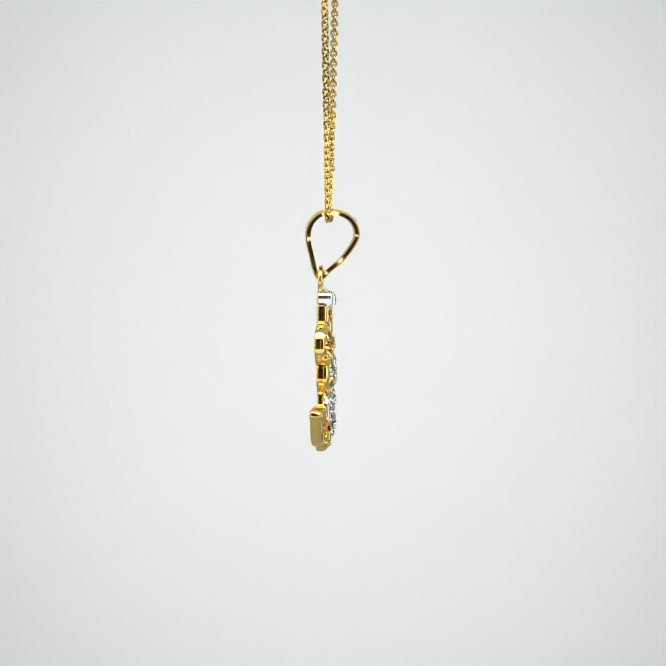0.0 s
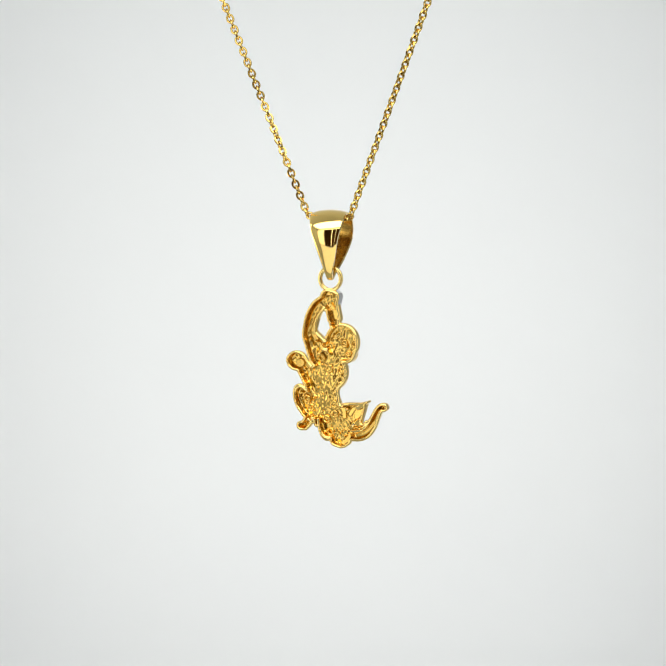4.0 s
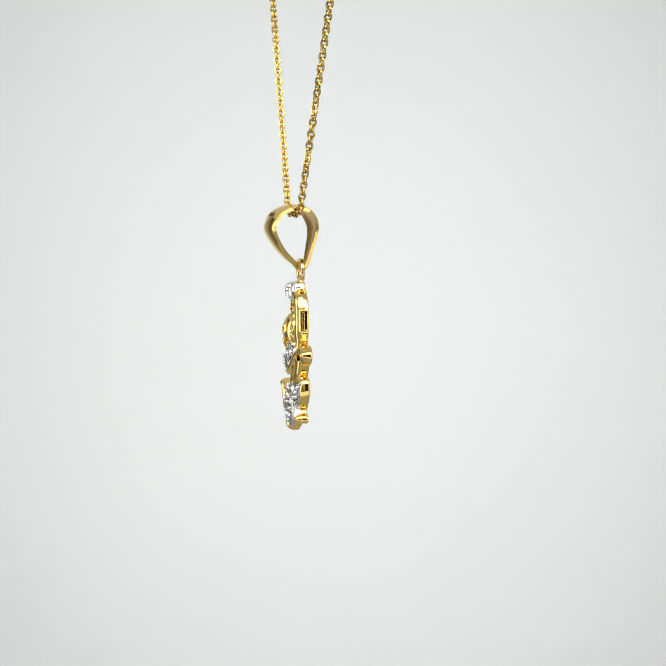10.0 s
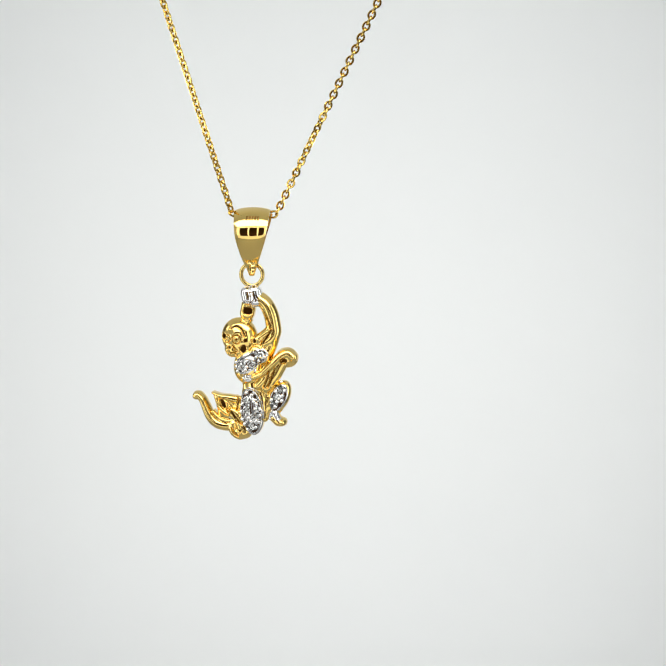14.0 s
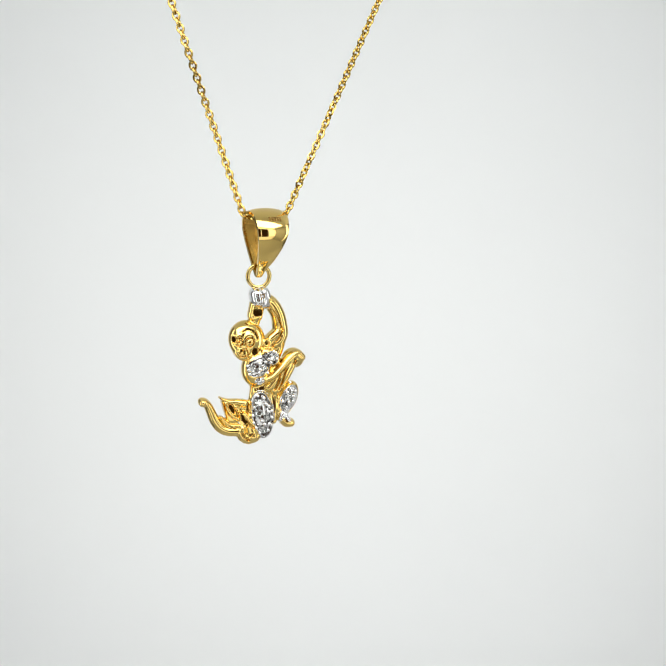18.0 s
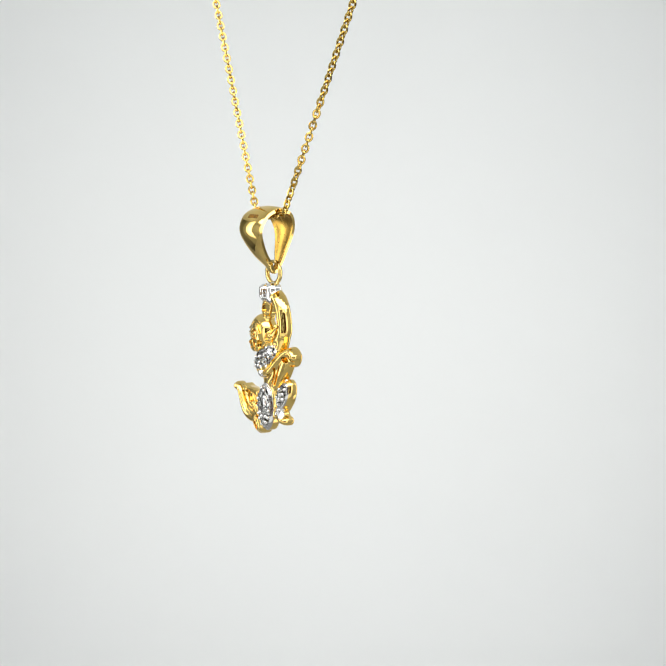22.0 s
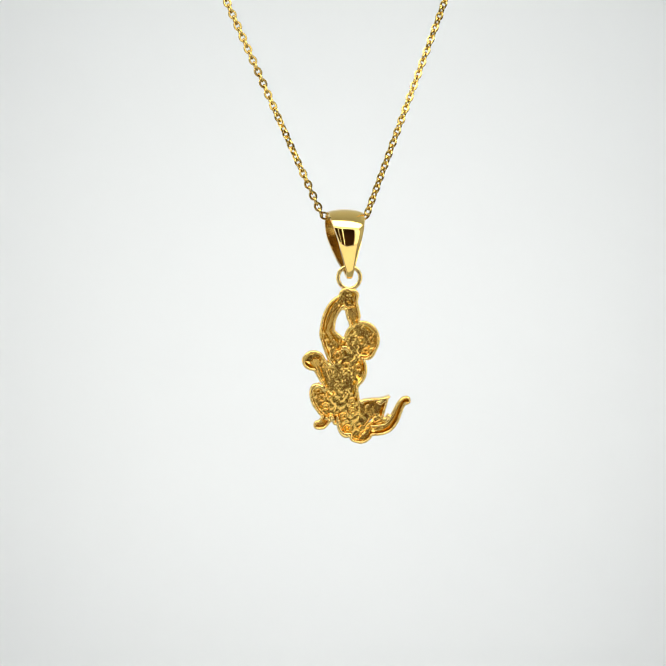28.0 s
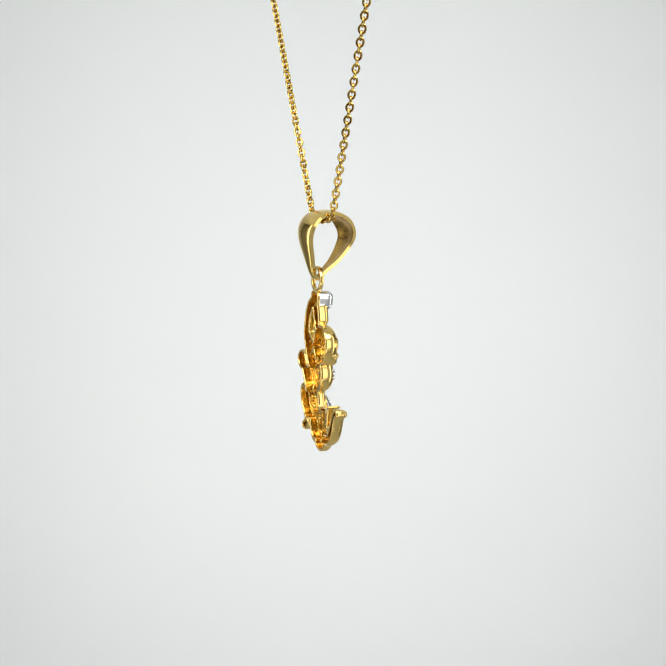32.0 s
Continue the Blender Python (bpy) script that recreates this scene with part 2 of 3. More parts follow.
CUTS = [  # grooves and hollows between the limbs: shape, depth of its floor
    (diamond((15, 72), (31, 94), (33, 122), (17, 132), (3, 104)), -40),
    (oval((-54, 148), 3, 3, 0, 100, 1), 29),
    (oval((-30, 149), 3, 3, 0, 100, 1), 37),
    (path(ring_line(-54, 148, 9.5), 100, 1, 14), 26),
    (path(ring_line(-30, 149, 10.5), 100, 1, 14), 33),
    (oval((-48, 169), 4.5, 5.5, 20, 100, 1), 31),
    (path([(-39, 163, 1.8), (-34, 172, 1.8), (-33, 185, 1.8)], 100, 1, 6), 31),
    # brow groove added in place of a dark crescent-shaped reflection
    (path([(-45, 125, 2.2), (-32, 119, 3.2), (-18, 126, 3.6), (-10, 143, 2.6)], 100, 1, 8), 33),
    (oval((-63, 143), 6, 9, -10, 100, 1), 21),
    (path([(-60, 176, 1.8), (-46, 182, 1.8), (-30, 177, 1.8)], 100, 1, 6), 31),
    # cheek hollow, likewise cut to stand for a dark reflection
    (oval((-16, 172), 8, 11, 20, 100, 1), 28),
    (oval((11, 153), 5, 6, 0, 100, 1), 30),
    (path([(24, 74, 2.2), (38, 92, 2.8), (49, 122, 3)], 100, 1, 6), 21),
    (path([(52, 124, 2.2), (42, 140, 3), (27, 162, 3)], 100, 1, 6), 22),
    (limb((44, 140), (30, 154), 3, 4, 100, 1), 25),
    (oval((79, 199), 8.5, 7, 15, 100, 1), 13),
    (path([(60, 216, 2), (52, 238, 3.2), (42, 262, 2.5)], 100, 1, 6), 22),
    (path([(46, 222, 2), (40, 244, 2.8), (32, 262, 2.5)], 100, 1, 6), 23),
    (path([(-27, 272, 2.4), (-31, 296, 2.8), (-33, 318, 2.4)], 100, 1, 6), 17),
    (oval((-68, 305), 6, 13, -25, 100, 1), 15),
    (path([(-45, 320, 2.4), (-36, 334, 3), (-20, 350, 2.6)], 100, 1, 6), 22),
    (path([(-46, 361, 2.4), (-40, 372, 3), (-30, 379, 2.6)], 100, 1, 6), 16),
    (path([(-96, 326, 2), (-84, 340, 2.6), (-60, 351, 2.4)], 100, 1, 7), 18),
    (path([(-80, 294, 2), (-68, 300, 3), (-58, 312, 3), (-54, 324, 2)], 100, 1, 7), 19),
    (path([(-66, 292, 1.5), (-54, 300, 2), (-46, 312, 2)], 100, 1, 7), 20),
    (path([(-50, 312, 2), (-44, 330, 2.5), (-34, 346, 2)], 100, 1, 6), 22),
    (path([(-38, 362, 3), (-30, 368, 5), (-22, 364, 3)], 100, 1, 5), 26),
    (limb((-20, 60), (4, 63), 2.0, 2.0, 100, 1), 29),
    (diamond((-18, 73), (6, 74), (5, 93), (-18, 93)), 21),
    (path([(-14, 232, 1.6), (-4, 230, 1.6), (2, 238, 1.6), (-4, 246, 1.6), (-12, 242, 1.6)], 100, 1, 12), 36),
]


def charm_fields(u, v, d):
    """Distances to each part of the solid charm, and to the whole."""
    each, whole, soft, plan = {}, None, None, None
    for name, k, f in CHARM:
        q = f(u, v, d)
        each[name] = q if name not in each else np.minimum(each[name], q)
        whole = q if whole is None else smooth_min(q, whole, k)
        low = f(u, v, d * 1.05 + 3)
        soft = low if soft is None else smooth_min(low, soft, 14)
        flat = f(u, v, 0 * d)
        plan = flat if plan is None else smooth_min(flat, plan, 5)
    for f, floor in CUTS:
        whole = np.maximum(whole, -np.maximum(f(u, v, d), (floor - d) * 0.7))
    solid = whole
    for f, k in POCKETS:
        whole = np.maximum(whole, -np.maximum(np.maximum(f(u, v, d), -each[k] - 8), 27 - d))
    for k, spots in SEATS.items():
        for a, b in spots:
            r = np.sqrt((u - a) ** 2 + (v - b) ** 2)
            whole = np.maximum(whole, -np.maximum(np.maximum(r - 10.5, -each[k] - 8), 27 - d))
    plan = np.maximum(plan, -CUTS[0][0](u, v, d))
    each["cavity"] = np.maximum(np.maximum(plan + 6.5, soft + 2.5), solid + 2.5)
    return each, whole


def back_plane(u):
    q = np.clip((-45 - u) / 60, 0, 1)
    return -1.0 - 6 * q * q * (3 - 2 * q)


def charm_shell(u, v, d):
    each, whole = charm_fields(u, v, d)
    inside = hollow(each.pop("cavity"), u, v, d)
    cast = -smooth_min(-whole, d - back_plane(u), 5.0)
    return each, -smooth_min(-cast, inside, 3.0)


def hollow(cavity, u, v, d):
    """The hollow at the back, with its uneven cast ground."""
    deep = 22 - 9 * np.exp(-(u / 45) ** 2 - ((v - 270) / 90) ** 2)
    rough = 0.5 * np.sin(u * 0.36 + 1.6 * np.sin(v * 0.21)) + 0.5 * np.sin(v * 0.33 + 1.7 * np.sin(u * 0.27)) + 0.5 * np.sin((u + v) * 0.19 + 1.2 * np.sin((u - v) * 0.3))
    return -smooth_min(-cavity, -(d - deep - 0.8 * rough) * 0.8, 3.0)


def surface_net(F, lo, step):
    """A quad surface where the sampled field F changes sign."""
    s = F < 0
    n = [k - 1 for k in F.shape]
    cnt, pos = np.zeros(n), np.zeros((*n, 3))
    for ax in range(3):
        o = [a for a in range(3) if a != ax]
        for i in (0, 1):
            for j in (0, 1):
                sl = [slice(0, n[0]), slice(0, n[1]), slice(0, n[2])]
                sl[o[0]], sl[o[1]] = slice(i, i + n[o[0]]), slice(j, j + n[o[1]])
                s2 = list(sl)
                s2[ax] = slice(1, n[ax] + 1)
                a, b = F[tuple(sl)], F[tuple(s2)]
                m = (a < 0) != (b < 0)
                t = np.where(m, a / np.where(m, a - b, 1), 0)
                cnt += m
                pos[..., ax] += t
                pos[..., o[0]] += m * i
                pos[..., o[1]] += m * j
    mask = cnt > 0
    index = np.full(n, -1)
    index[mask] = np.arange(mask.sum())
    cells = np.argwhere(mask)
    verts = np.asarray(lo) + step * (cells + pos[mask] / cnt[mask][:, None])
    quads = []
    for ax in range(3):
        o = [(ax + 1) % 3, (ax + 2) % 3]
        sl = [slice(0, n[0]), slice(0, n[1]), slice(0, n[2])]
        sl[o[0]], sl[o[1]] = slice(1, n[o[0]]), slice(1, n[o[1]])
        s2 = list(sl)
        s2[ax] = slice(1, n[ax] + 1)
        a, b = s[tuple(sl)], s[tuple(s2)]
        for flip in (False, True):
            e = np.argwhere((a & ~b) if not flip else (~a & b))
            e[:, o[0]] += 1
            e[:, o[1]] += 1
            q = []
            for i, j in ((-1, -1), (0, -1), (0, 0), (-1, 0)):
                c = e.copy()
                c[:, o[0]] += i
                c[:, o[1]] += j
                q.append(index[c[:, 0], c[:, 1], c[:, 2]])
            q = np.stack(q, 1)
            quads.append(q[:, ::-1] if flip else q)
    return verts, np.concatenate(quads)


def front_of(u, v, k):
    """The depth of the front of part k at (u, v), and its normal in the pendant's space."""
    d = np.arange(70, -20, -0.25)

    def height(a, b):
        w = np.min([f(np.full_like(d, a), np.full_like(d, b), d) for name, _, f in CHARM if name == k], 0)
        hit = np.nonzero(w < 0)[0]
        return d[hit[0]] if len(hit) else 10.0
    h = height(u, v)
    gu, gv = (height(u + 4, v) - height(u - 4, v)) / 8, (height(u, v + 4) - height(u, v - 4)) / 8
    return h, Vector((-gu, -1, gv)).normalized()


PART_LOOK = {"cuff": (BRIGHT, "white gold cuff"), "thigh": (WHITE_GOLD, "white gold thigh set with stones"),
             "shin": (WHITE_GOLD, "white gold leg set with stones"), "claw": (BRIGHT, "white gold ankle"), "palm": (BRIGHT, "white gold curled paw"),
             "hollow_back": (CAST, "rough cast hollow back of the charm"),
             "chest": (WHITE_GOLD, "white gold chest set with stones")}


def make_charm(parent):
    step = 1.7
    lo, hi = (-150, 15, -12), (126, 408, 62)
    ax = [np.arange(a, b, step) for a, b in zip(lo, hi)]
    u, v, d = np.meshgrid(*ax, indexing="ij")
    each, shell = charm_shell(u, v, d)
    verts, quads = surface_net(shell, lo, step)
    for last in (False, True):
        nor = np.stack([charm_shell(*(verts + e).T)[1] - charm_shell(*(verts - e).T)[1] for e in np.eye(3) * 0.9], 1) / 1.8
        if not last:
            off = charm_shell(*verts.T)[1] / np.maximum((nor ** 2).sum(1), 0.3)
            verts = verts - np.clip(off, -0.8, 0.8)[:, None] * nor
    nor = np.stack([nor[:, 0], -nor[:, 2], -nor[:, 1]], 1)
    nor /= np.linalg.norm(nor, axis=1)[:, None] + 1e-9
    names = list(each)
    each_v = charm_fields(verts[:, 0], verts[:, 1], verts[:, 2])
    lab = np.argmin(np.stack([each_v[0][k] for k in names]), 0)
    names.append("hollow_back")
    inner = (np.abs(hollow(each_v[0]["cavity"], *verts.T)) < 2.2) & (verts[:, 2] < 27) & (verts[:, 2] > back_plane(verts[:, 0]) + 1.8)
    for k, low in (("cuff", 4), ("thigh", 22), ("shin", 24), ("claw", 18), ("chest", 12)):
        lab[(lab == names.index(k)) & (verts[:, 2] < low)] = names.index("torso")
    side = limb((-14, 211), (26, 188), 21, 18, 100, 1)(*verts.T) > 0
    lab[(lab == names.index("chest")) & side] = names.index("torso")
    lab[inner] = names.index("hollow_back")
    xyz = local(verts[:, 0], verts[:, 1], verts[:, 2])
    fn = np.cross(xyz[quads[:, 1]] - xyz[quads[:, 0]], xyz[quads[:, 2]] - xyz[quads[:, 0]])
    if (fn * nor[quads[:, 0]]).sum() < 0:
        quads = quads[:, ::-1]
    fl = lab[quads[:, 0]]
    made = {}
    for k in ["torso"] + [n for n in names if n != "torso"]:
        q = quads[fl == names.index(k)]
        used, inv = np.unique(q, return_inverse=True)
        mat, text = PART_LOOK.get(k, (GOLD, ""))
        made[k] = mesh_object(k, xyz[used], inv.reshape(q.shape), mat, parent, text, True, nor[used])
    return made


def gem_mesh():
    """A small round brilliant, radius 1, table up along z."""
    bm = bmesh.new()
    rings = [(0.55, 0.30, 0.0), (0.85, 0.16, 0.5), (1.0, 0.0, 0.0), (1.0, -0.05, 0.0), (0.5, -0.42, 0.5)]
    rows = []
    for r, z, off in rings:
        rows.append([bm.verts.new((r * math.cos((i + off) * math.pi / 4), r * math.sin((i + off) * math.pi / 4), z)) for i in range(8)])
    bm.faces.new(rows[0])
    for a, b in zip(rows, rows[1:]):
        for i in range(8):
            j = (i + 1) % 8
            bm.faces.new((a[i], b[i], b[j]))
            bm.faces.new((a[i], b[j], a[j]))
    tip = bm.verts.new((0, 0, -0.8))
    for i in range(8):
        bm.faces.new((rows[-1][i], tip, rows[-1][(i + 1) % 8]))
    bmesh.ops.recalc_face_normals(bm, faces=bm.faces)
    me = bpy.data.meshes.new("stone")
    bm.to_mesh(me)
    bm.free()
    me.materials.append(STONE)
    return me


def bead_mesh():
    bm = bmesh.new()
    bmesh.ops.create_icosphere(bm, subdivisions=2, radius=1)
    me = bpy.data.meshes.new("prong")
    bm.to_mesh(me)
    bm.free()
    me.materials.append(BRIGHT)
    me.polygons.foreach_set("use_smooth", [True] * len(me.polygons))
    return me


def set_on(name, me, parent, k, u, v, size, sink):
    h, n = front_of(u, v, k)
    ob = new(name, me)
    ob.parent = parent
    at = Vector(local(u, v, h)) - n * sink * U
    ob.matrix_basis = Matrix.Translation(at) @ n.to_track_quat("Z", "Y").to_matrix().to_4x4() @ Matrix.Diagonal((size * U, size * U, size * U, 1))
    return ob


def make_seats(made):
    """Round settings, and the marks of the eyes and mouth, that show inside the hollow back."""
    spots = [("setting", u, v, 7.2, 7.2, 2.9) for k in SEATS for u, v in SEATS[k]]
    spots += [("eye_mark", -54, 148, 6, 7, 2.2), ("eye_mark", -30, 149, 6.5, 7.5, 2.4), ("mouth_mark", -40, 172, 7, 4.5, 2.2)]
    for name, u, v, wide, high, wire in spots:
        d = np.arange(0, 30, 0.5)
        at = hollow(charm_fields(u + 0 * d, v + 0 * d, d)[0]["cavity"], u, v, d)
        torus(name, (u, v, d[np.argmax(at > 0)] - 0.75 * wire), wide, high, wire, CAST, made["hollow_back"])


def make_stones(made):
    gem, bead = gem_mesh(), bead_mesh()
    prongs = {"chest": [(30, 173), (21, 199), (16, 190), (-6, 199), (-6, 213), (-33, 204), (-29, 224), (-9, 221), (36, 190), (14, 222), (-32, 214), (8, 196)],
              "thigh": [(-10, 275), (4, 280), (10, 295), (-19, 302), (14, 312), (-22, 320), (24, 327), (-2, 333), (4, 341), (16, 341), (-6, 362), (14, 356), (-20, 338), (24, 312), (16, 300), (-14, 350), (22, 344)],
              "shin": [(72, 249), (77, 280), (51, 291), (65, 294), (60, 306), (82, 268), (62, 270), (76, 292)]}
    for k in SEATS:
        for u, v in SEATS[k]:
            set_on("stone", gem, made[k], k, u, v, 9.8, 1.2)
        for u, v in prongs[k]:
            set_on("prong", bead, made[k], k, u, v, 4.8, 0.8)


def make_marks(made):
    """Small unreadable engraved strokes on the cuff."""
    for u, v, wide, high in ((-3, 46, 3, 15), (8, 46, 3, 15), (2.5, 40, 8, 2.6), (2.5, 48, 8, 2.6)):
        h, n = front_of(u, v, "cuff")
        bm = bmesh.new()
        bmesh.ops.create_cube(bm, size=1)
        bmesh.ops.transform(bm, verts=bm.verts, matrix=Matrix.Translation(Vector(local(u, v, h))) @ n.to_track_quat("Z", "Y").to_matrix().to_4x4() @ Matrix.Diagonal((wide * U, high * U, 1.2 * U, 1)))
        part("engraved_stroke", bm, ENGRAVED, made["cuff"], "tiny dark engraved stroke", False)


# ---- bail and jump ring ----
def make_bail(parent):
    """A folded tapering strip: a drop-shaped loop from the side, broad over the top."""
    ctl = [(0, -6, 7), (15, -22, 12), (44, -47, 21.5), (70, -80, 31.5), (80, -106, 37.5), (68, -133, 41), (44, -147, 42), (20, -150, 42), (-6, -143, 42), (-23, -120, 36.5), (-26, -92, 28.5), (-18, -53, 19), (-9, -19, 10)]
    ctl = [(27 + (s - 27) * (0.93 if s > 27 else 0.97) if v < -30 else s, v * 0.967, w * 0.975) for s, v, w in ctl]
    c = spline(ctl, 96, True)
    n, m, th, yaw = len(c), 17, 10.5, radians(7)
    tang = np.roll(c, -1, 0) - np.roll(c, 1, 0)
    out = np.stack([-tang[:, 1], tang[:, 0]], 1)
    out /= np.linalg.norm(out, axis=1)[:, None]
    mid = c[:, :2].mean(0)
    if (out * (c[:, :2] - mid)).sum() < 0:
        out = -out
    verts, faces = [], []
    for side in (0.5, -0.5):
        for i in range(n):
            w = c[i, 2]
            for q in np.linspace(-1, 1, m):
                lift = 3.5 + 0.13 * w * (1 - q * q) + th * side * (1 - 0.3 * abs(q) ** 8)
                s, v = c[i, 0] + out[i, 0] * lift, c[i, 1] + out[i, 1] * lift
                u, s2 = q * w * math.cos(yaw) + s * math.sin(yaw), s * math.cos(yaw) - q * w * math.sin(yaw)
                verts.append(local(u - 0.045 * v, v, s2 + 7))
    for k in (0, 1):
        for i in range(n):
            for j in range(m - 1):
                a, b = k * n * m + i * m + j, k * n * m + ((i + 1) % n) * m + j
                faces.append((a, a + 1, b + 1, b) if k == 0 else (a, b, b + 1, a + 1))
    for i in range(n):
        i2 = (i + 1) % n
        for j in (0, m - 1):
            f = (i * m + j, i2 * m + j, n * m + i2 * m + j, n * m + i * m + j)
            faces.append(f if j == 0 else f[::-1])
    bm = bmesh.new()
    vs = [bm.verts.new(v) for v in verts]
    for f in faces:
        bm.faces.new([vs[i] for i in f])
    bm.faces.ensure_lookup_table()
    rim = set(bm.faces[-2 * n:])
    for f in bm.faces[n * (m - 1):2 * n * (m - 1)]:
        f.material_index = 1
    for e in bm.edges:
        e.smooth = len(rim.intersection(e.link_faces)) != 1
    bail = part("bail", bm, GOLD, parent, "polished gold tapering bail loop")
    bail.data.materials.append(INNER)
    # the stamped mark near the top of its front: small unreadable strokes
    for k, q in enumerate((-0.22, -0.06, 0.1, 0.26, 0.42)):
        i = int(n * 4.9 / 13)
        w, lift = c[i, 2], 3.5 + 0.13 * c[i, 2] * (1 - q * q) + th * 0.5
        s, v = c[i, 0] + out[i, 0] * lift, c[i, 1] + out[i, 1] * lift
        u, s2 = q * w * math.cos(yaw) + s * math.sin(yaw), s * math.cos(yaw) - q * w * math.sin(yaw)
        bm = bmesh.new()
        bmesh.ops.create_cube(bm, size=1)
        t = Vector((0, -tang[i, 0], -tang[i, 1])).normalized()
        nrm = Vector((0, -out[i, 0], -out[i, 1]))
        at = Vector(local(u - 0.045 * v, v, s2 + 7))
        for vert in bm.verts:
            p = vert.co.copy()
            vert.co = at + Vector((1, 0, 0)) * p.x * (4.4 + (k % 2)) * U + t * p.y * 10.5 * U + nrm * p.z * 0.8 * U
        part("hallmark", bm, ENGRAVED, bail, "tiny worn stamped mark", False)
    return bail


def torus(name, centre, ru, rv, wire, mat, parent, label="", square=1.0, tilt=0.0):
    """A ring of wire; square below 1 flattens the wire's faces, tilt leans its top to the front."""
    def flat(q):
        return math.copysign(abs(q) ** square, q)

    bm = bmesh.new()
    big, small = 48, 12
    grid = []
    for i in range(big):
        a = 2 * math.pi * i / big
        row = []
        for b in np.linspace(0, 2 * math.pi, small, endpoint=False):
            high = (rv + wire * flat(math.cos(b))) * math.sin(a)
            row.append(bm.verts.new(local(centre[0] + (ru + wire * flat(math.cos(b))) * math.cos(a), centre[1] + high, centre[2] + wire * flat(math.sin(b)) - high * tilt)))
        grid.append(row)
    for i in range(big):
        for j in range(small):
            bm.faces.new((grid[i][j], grid[(i + 1) % big][j], grid[(i + 1) % big][(j + 1) % small], grid[i][(j + 1) % small]))
    return part(name, bm, mat, parent, label)


pendant = tagged(new("pendant"), "yellow gold monkey pendant with white gold and clear stones", "pendant")
make_bail(pendant)
torus("jump_ring", (0, 0, 7), 26, 26, 4.7, ROSE, pendant, "pale gold jump ring", 0.5, 0.03)
charm = make_charm(pendant)
make_stones(charm)
make_seats(charm)
make_marks(charm)


# ---- the chain ----
def link_mesh():
    """One oval cable link, long axis z, flat in xz, with hammered flats on its wire."""
    bm = bmesh.new()
    big, small = 20, 8
    hw, hl, w = 0.30 * MM, 0.40 * MM, 0.112 * MM
    grid = []
    for i in range(big):
        a = 2 * math.pi * i / big
        cx, cz = hw * math.cos(a), hl * math.sin(a)
        nx, nz = math.cos(a), math.sin(a)
        row = []
        for j in range(small):
            b = 2 * math.pi * (j + 0.5) / small
            row.append(bm.verts.new((cx + nx * w * math.cos(b), w * math.sin(b), cz + nz * w * math.cos(b))))
        grid.append(row)
    for i in range(big):
        for j in range(small):
            bm.faces.new((grid[i][j], grid[(i + 1) % big][j], grid[(i + 1) % big][(j + 1) % small], grid[i][(j + 1) % small]))
    bmesh.ops.recalc_face_normals(bm, faces=bm.faces)
    me = bpy.data.meshes.new("link")
    bm.to_mesh(me)
    bm.free()
    me.materials.append(CHAIN_GOLD)
    me.polygons.foreach_set("use_smooth", [False] * len(me.polygons))
    return me


def make_chain():
    chain = tagged(new("necklace_chain"), "fine yellow gold cable chain hanging in two strands through the bail", "chain")
    me = link_mesh()
    # the line of the chain, in units: down one strand, through the bail and up the other
    top = (0.079 - RING_Z) / U
    left = (-42, -143)
    right = (63, -145)
    knots = [(left[0] - (top + left[1]) * 0.348, -top), (left[0] - 30, left[1] - 30 / 0.348), left, (-16, -135), (9, -133), (34, -136), right, (right[0] + 30, right[1] - 30 / 0.466), (right[0] + (top + right[1]) * 0.466, -top)]
    dense = []
    for a, b in zip(knots, knots[1:]):
        k = max(2, int(math.hypot(b[0] - a[0], b[1] - a[1]) / 2))
        dense += [(a[0] + (b[0] - a[0]) * i / k, a[1] + (b[1] - a[1]) * i / k) for i in range(k)]
    dense = np.array(dense)
    run = np.concatenate([[0], np.cumsum(np.hypot(*np.diff(dense, axis=0).T))])
    middle = run[np.argmin(np.abs(dense[:, 0]) + (dense[:, 1] < -150) * 1e4)]
    step = 0.585 * MM / U
    k0, k1 = int(-(middle) / step), int((run[-1] - middle) / step)
    for k in range(k0, k1 + 1):
        s = middle + k * step
        p = np.array([np.interp(s, run, dense[:, i]) for i in (0, 1)])
        q = np.array([np.interp(s + 4, run, dense[:, i]) for i in (0, 1)]) - np.array([np.interp(s - 4, run, dense[:, i]) for i in (0, 1)])
        z = Vector((q[0], 0, -q[1])).normalized()
        far = abs(s - middle) - 40
        twist = 5 + 42 * math.exp(-((far - 210) / 75) ** 2) + 0.02 * far if s > middle else 41 - 8 * math.exp(-((far - 330) / 120) ** 2)
        ob = new("link", me)
        ob.parent = chain
        y = Vector((0, -1, 0))
        turn = Matrix((y.cross(z), y, z)).transposed().to_4x4()
        ob.matrix_basis = Matrix.Translation(Vector(local(p[0], p[1], 25))) @ turn @ pose(0, 0, 0, 0, 0, twist + 90 * (k % 2))
    return chain


necklace_chain = make_chain()


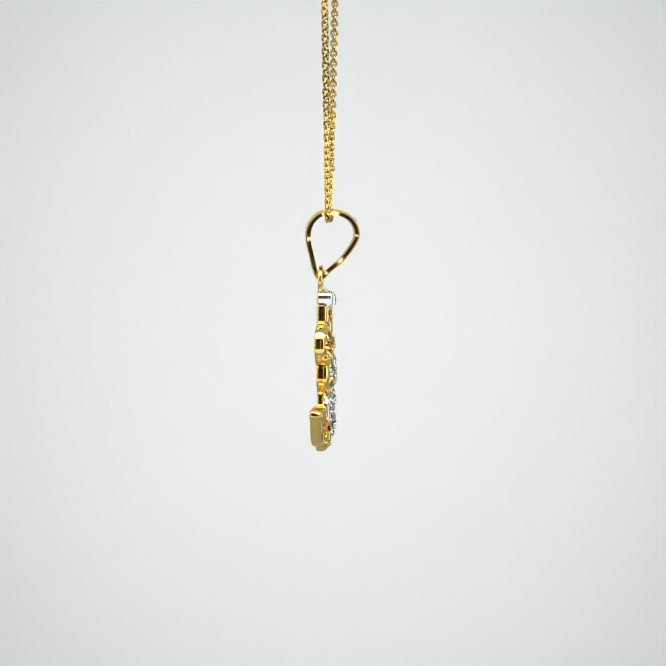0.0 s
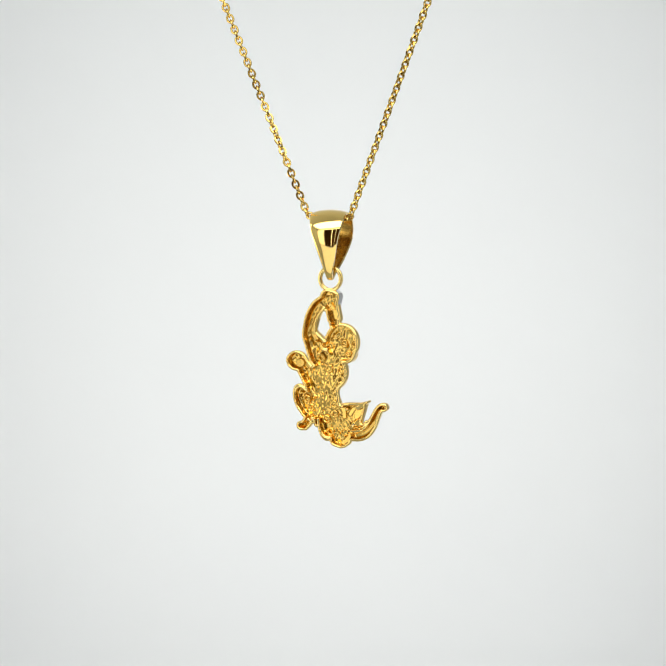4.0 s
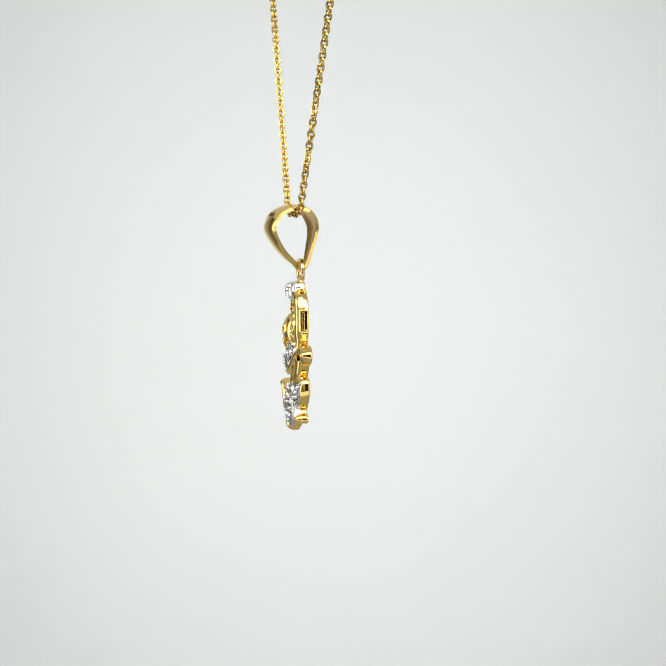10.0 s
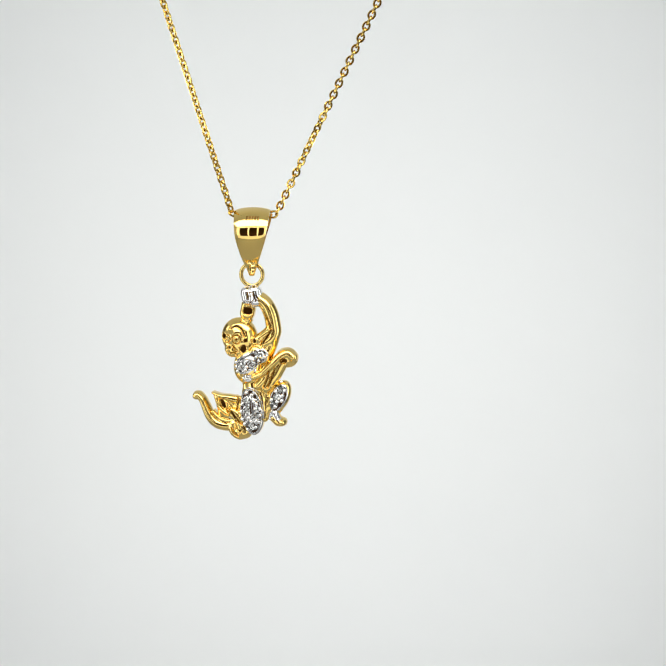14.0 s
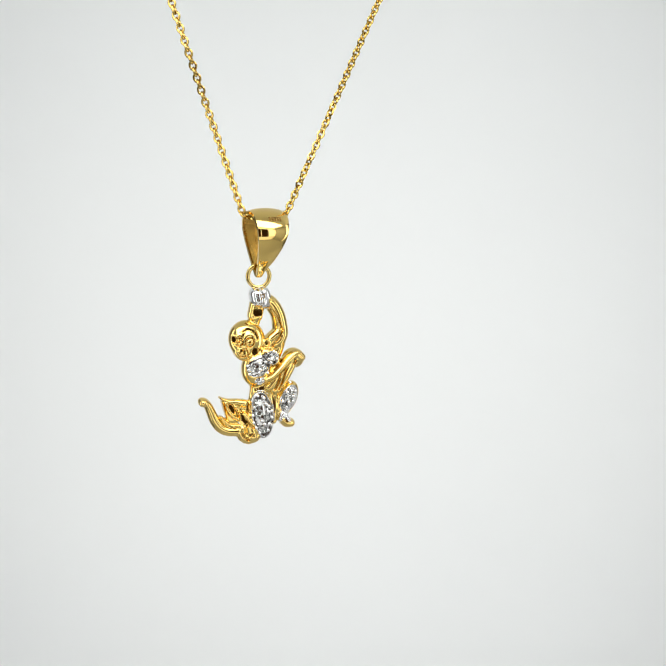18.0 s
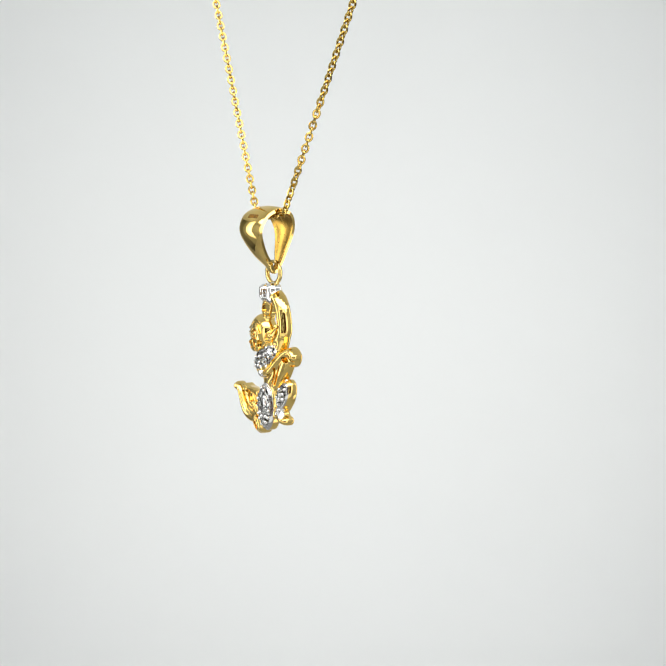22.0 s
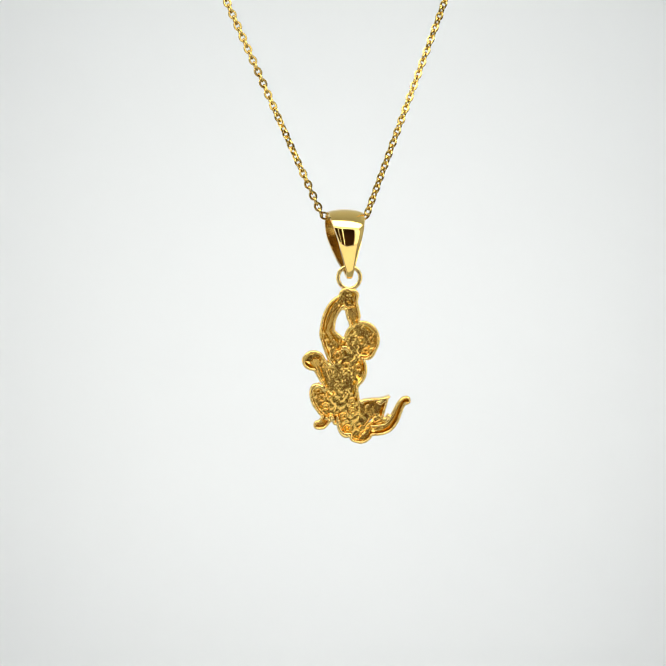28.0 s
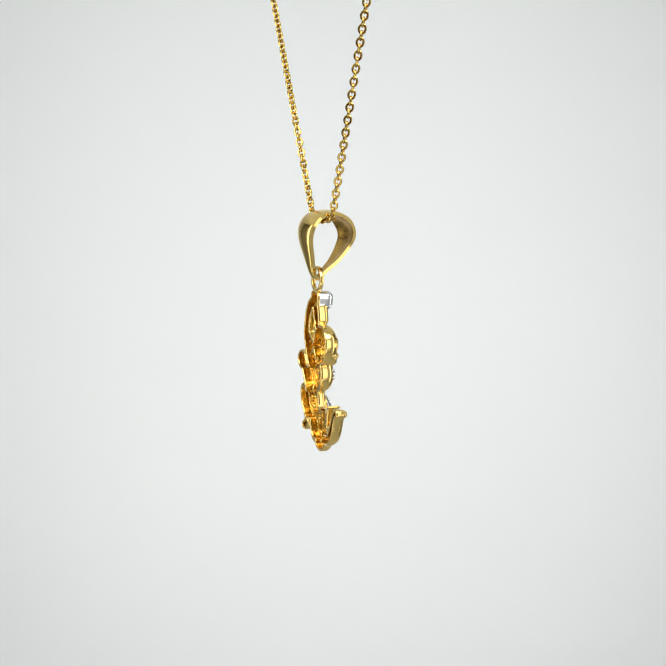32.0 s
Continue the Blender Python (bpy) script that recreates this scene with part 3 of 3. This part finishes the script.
# ---- how they turn: seconds, mm to the right, away and up, degrees ----
def motions():
    rows = []
    for t, x, y, z, a in [
        (0, -1.15, -4.0, -0.12, -274.5),
        (0.5, -0.30, -3.97, -0.15, -268.8),
        (1, -0.61, -3.65, -0.18, -258.5),
        (1.5, -1.21, -3.62, -0.20, -248.4),
        (2, -1.61, -3.47, -0.22, -238.9),
        (2.5, -1.49, -3.17, -0.23, -229.4),
        (3, -1.44, -3.03, -0.23, -220.3),
        (3.5, -1.04, -2.93, -0.23, -211.3),
        (4, -0.24, -2.60, -0.23, -202.8),
        (4.5, 0.51, -2.19, -0.26, -194.7),
        (5, 1.07, -1.80, -0.26, -186.7),
        (5.5, 1.55, -1.17, -0.22, -177.8),
        (6, 1.87, -0.32, -0.16, -167.4),
        (6.5, 2.22, 0.52, -0.10, -155.6),
        (7, 2.35, 1.44, -0.05, -143.6),
        (7.5, 1.89, 2.54, -0.02, -131.1),
        (8, 1.12, 3.20, 0.04, -120.4),
        (8.5, 0.53, 3.06, 0.11, -109.5),
        (9, -0.65, 2.84, 0.20, -98.5),
        (9.5, -2.05, 2.68, 0.26, -87.0),
        (10, -3.25, 2.23, 0.28, -75.5),
        (10.5, -4.01, 2.02, 0.24, -65.8),
        (11, -4.9, 1.84, 0.18, -59.1),
        (11.5, -5.84, 1.68, 0.13, -51.7),
        (12, -6.34, 1.54, 0.10, -44.2),
        (12.5, -6.96, 1.27, 0.09, -36.2),
        (13, -7.61, 0.81, 0.08, -27.8),
        (13.5, -7.91, 0.29, 0.06, -18.8),
        (14, -7.95, -0.24, 0.02, -8.9),
        (14.5, -7.77, -0.74, -0.01, 1.1),
        (15, -7.51, -1.21, -0.04, 9.8),
        (15.5, -7.25, -1.49, -0.06, 17.3),
        (16, -6.84, -1.78, -0.10, 24.9),
        (16.5, -6.44, -2.13, -0.11, 31.8),
        (17, -6.42, -2.15, -0.11, 33.0),
        (17.5, -6.80, -1.81, -0.10, 26.5),
        (18, -7.22, -1.51, -0.06, 18.0),
        (18.5, -7.49, -1.25, -0.04, 10.5),
        (19, -7.75, -0.78, -0.01, 2.0),
        (19.5, -7.94, -0.28, 0.02, -8.0),
        (20, -7.92, 0.24, 0.05, -18.0),
        (20.5, -7.66, 0.76, 0.07, -27.0),
        (21, -7.03, 1.23, 0.09, -35.5),
        (21.5, -6.40, 1.53, 0.10, -43.5),
        (22, -5.90, 1.67, 0.13, -51.0),
        (22.5, -5.12, 1.83, 0.17, -58.4),
        (23, -4.26, 2.00, 0.23, -65.1),
        (23.5, -3.52, 2.20, 0.28, -74.5),
        (24, -2.32, 2.65, 0.27, -86.0),
        (24.5, -0.75, 2.82, 0.21, -97.5),
        (25, 0.43, 3.04, 0.12, -108.5),
        (25.5, 1.06, 3.21, 0.04, -119.4),
        (26, 1.84, 2.62, -0.01, -130.1),
        (26.5, 2.33, 1.54, -0.05, -142.4),
        (27, 2.25, 0.60, -0.09, -154.5),
        (27.5, 1.90, -0.24, -0.15, -166.4),
        (28, 1.57, -1.10, -0.21, -176.9),
        (28.5, 1.12, -1.75, -0.26, -185.9),
        (29, 0.57, -2.15, -0.26, -194.0),
        (29.5, -0.16, -2.56, -0.23, -202.0),
        (30, -0.98, -2.91, -0.23, -210.5),
        (30.5, -1.44, -3.02, -0.23, -219.5),
        (31, -1.57, -3.15, -0.23, -228.5),
        (31.5, -1.77, -3.45, -0.22, -238.0),
        (32, -1.49, -3.61, -0.21, -247.5),
    ]:
        rows.append((t, pose(x * MM, y * MM, z * MM, 0, 0, a)))
    # the pendant swings a little on its chain
    times = (0, 3, 8, 8.5, 9, 10, 11, 12, 13, 16, 20, 21, 22, 23, 24, 25, 25.6, 28, 32)
    rolls = (0, 0.2, 0.1, 1.1, 1.6, 1.2, 1.4, 0.8, 0.3, 0, 0, 0.4, 1.4, 1.1, 1.3, 1.6, 0.3, 0, 0)
    hook = Matrix.Translation((0, 0, RING_Z))
    swung = []
    for t, m in rows:
        at = Matrix.Translation(m.translation) @ hook
        swung.append((t, at @ pose(0, 0, 0, 0, float(np.interp(t, times, rolls)), 0) @ at.inverted() @ m))
    walk(pendant, swung)
    # the chain runs a few degrees ahead of the pendant and leans a little as it swings
    swing = (0, 1.2, 3.2, 5.2, 6.2, 7.2, 8.2, 8.8, 11.2, 13.2, 15.2, 15.8, 16.8)
    ahead = (5, 4, 2, 3.3, 2.6, 3, 1.8, 0.6, 1.5, 2, 3, 3.6, 2.0)
    leans = (-0.6, 0.1, 1.5, 1.75, 1.5, 1.0, 0.2, 0.4, 0.9, 2.0, 0.6, 0.6, 0.1)
    hung = []
    for t, m in rows:
        more, lean = (float(np.interp(abs(t - 16.77), swing, q)) for q in (ahead, leans))
        at = Matrix.Translation(m.translation)
        hung.append((t, at @ pose(0, 0, 0, 0, lean, 0) @ at.inverted() @ m @ pose(0, 0, 0, 0, 0, more)))
    walk(necklace_chain, hung)


motions()
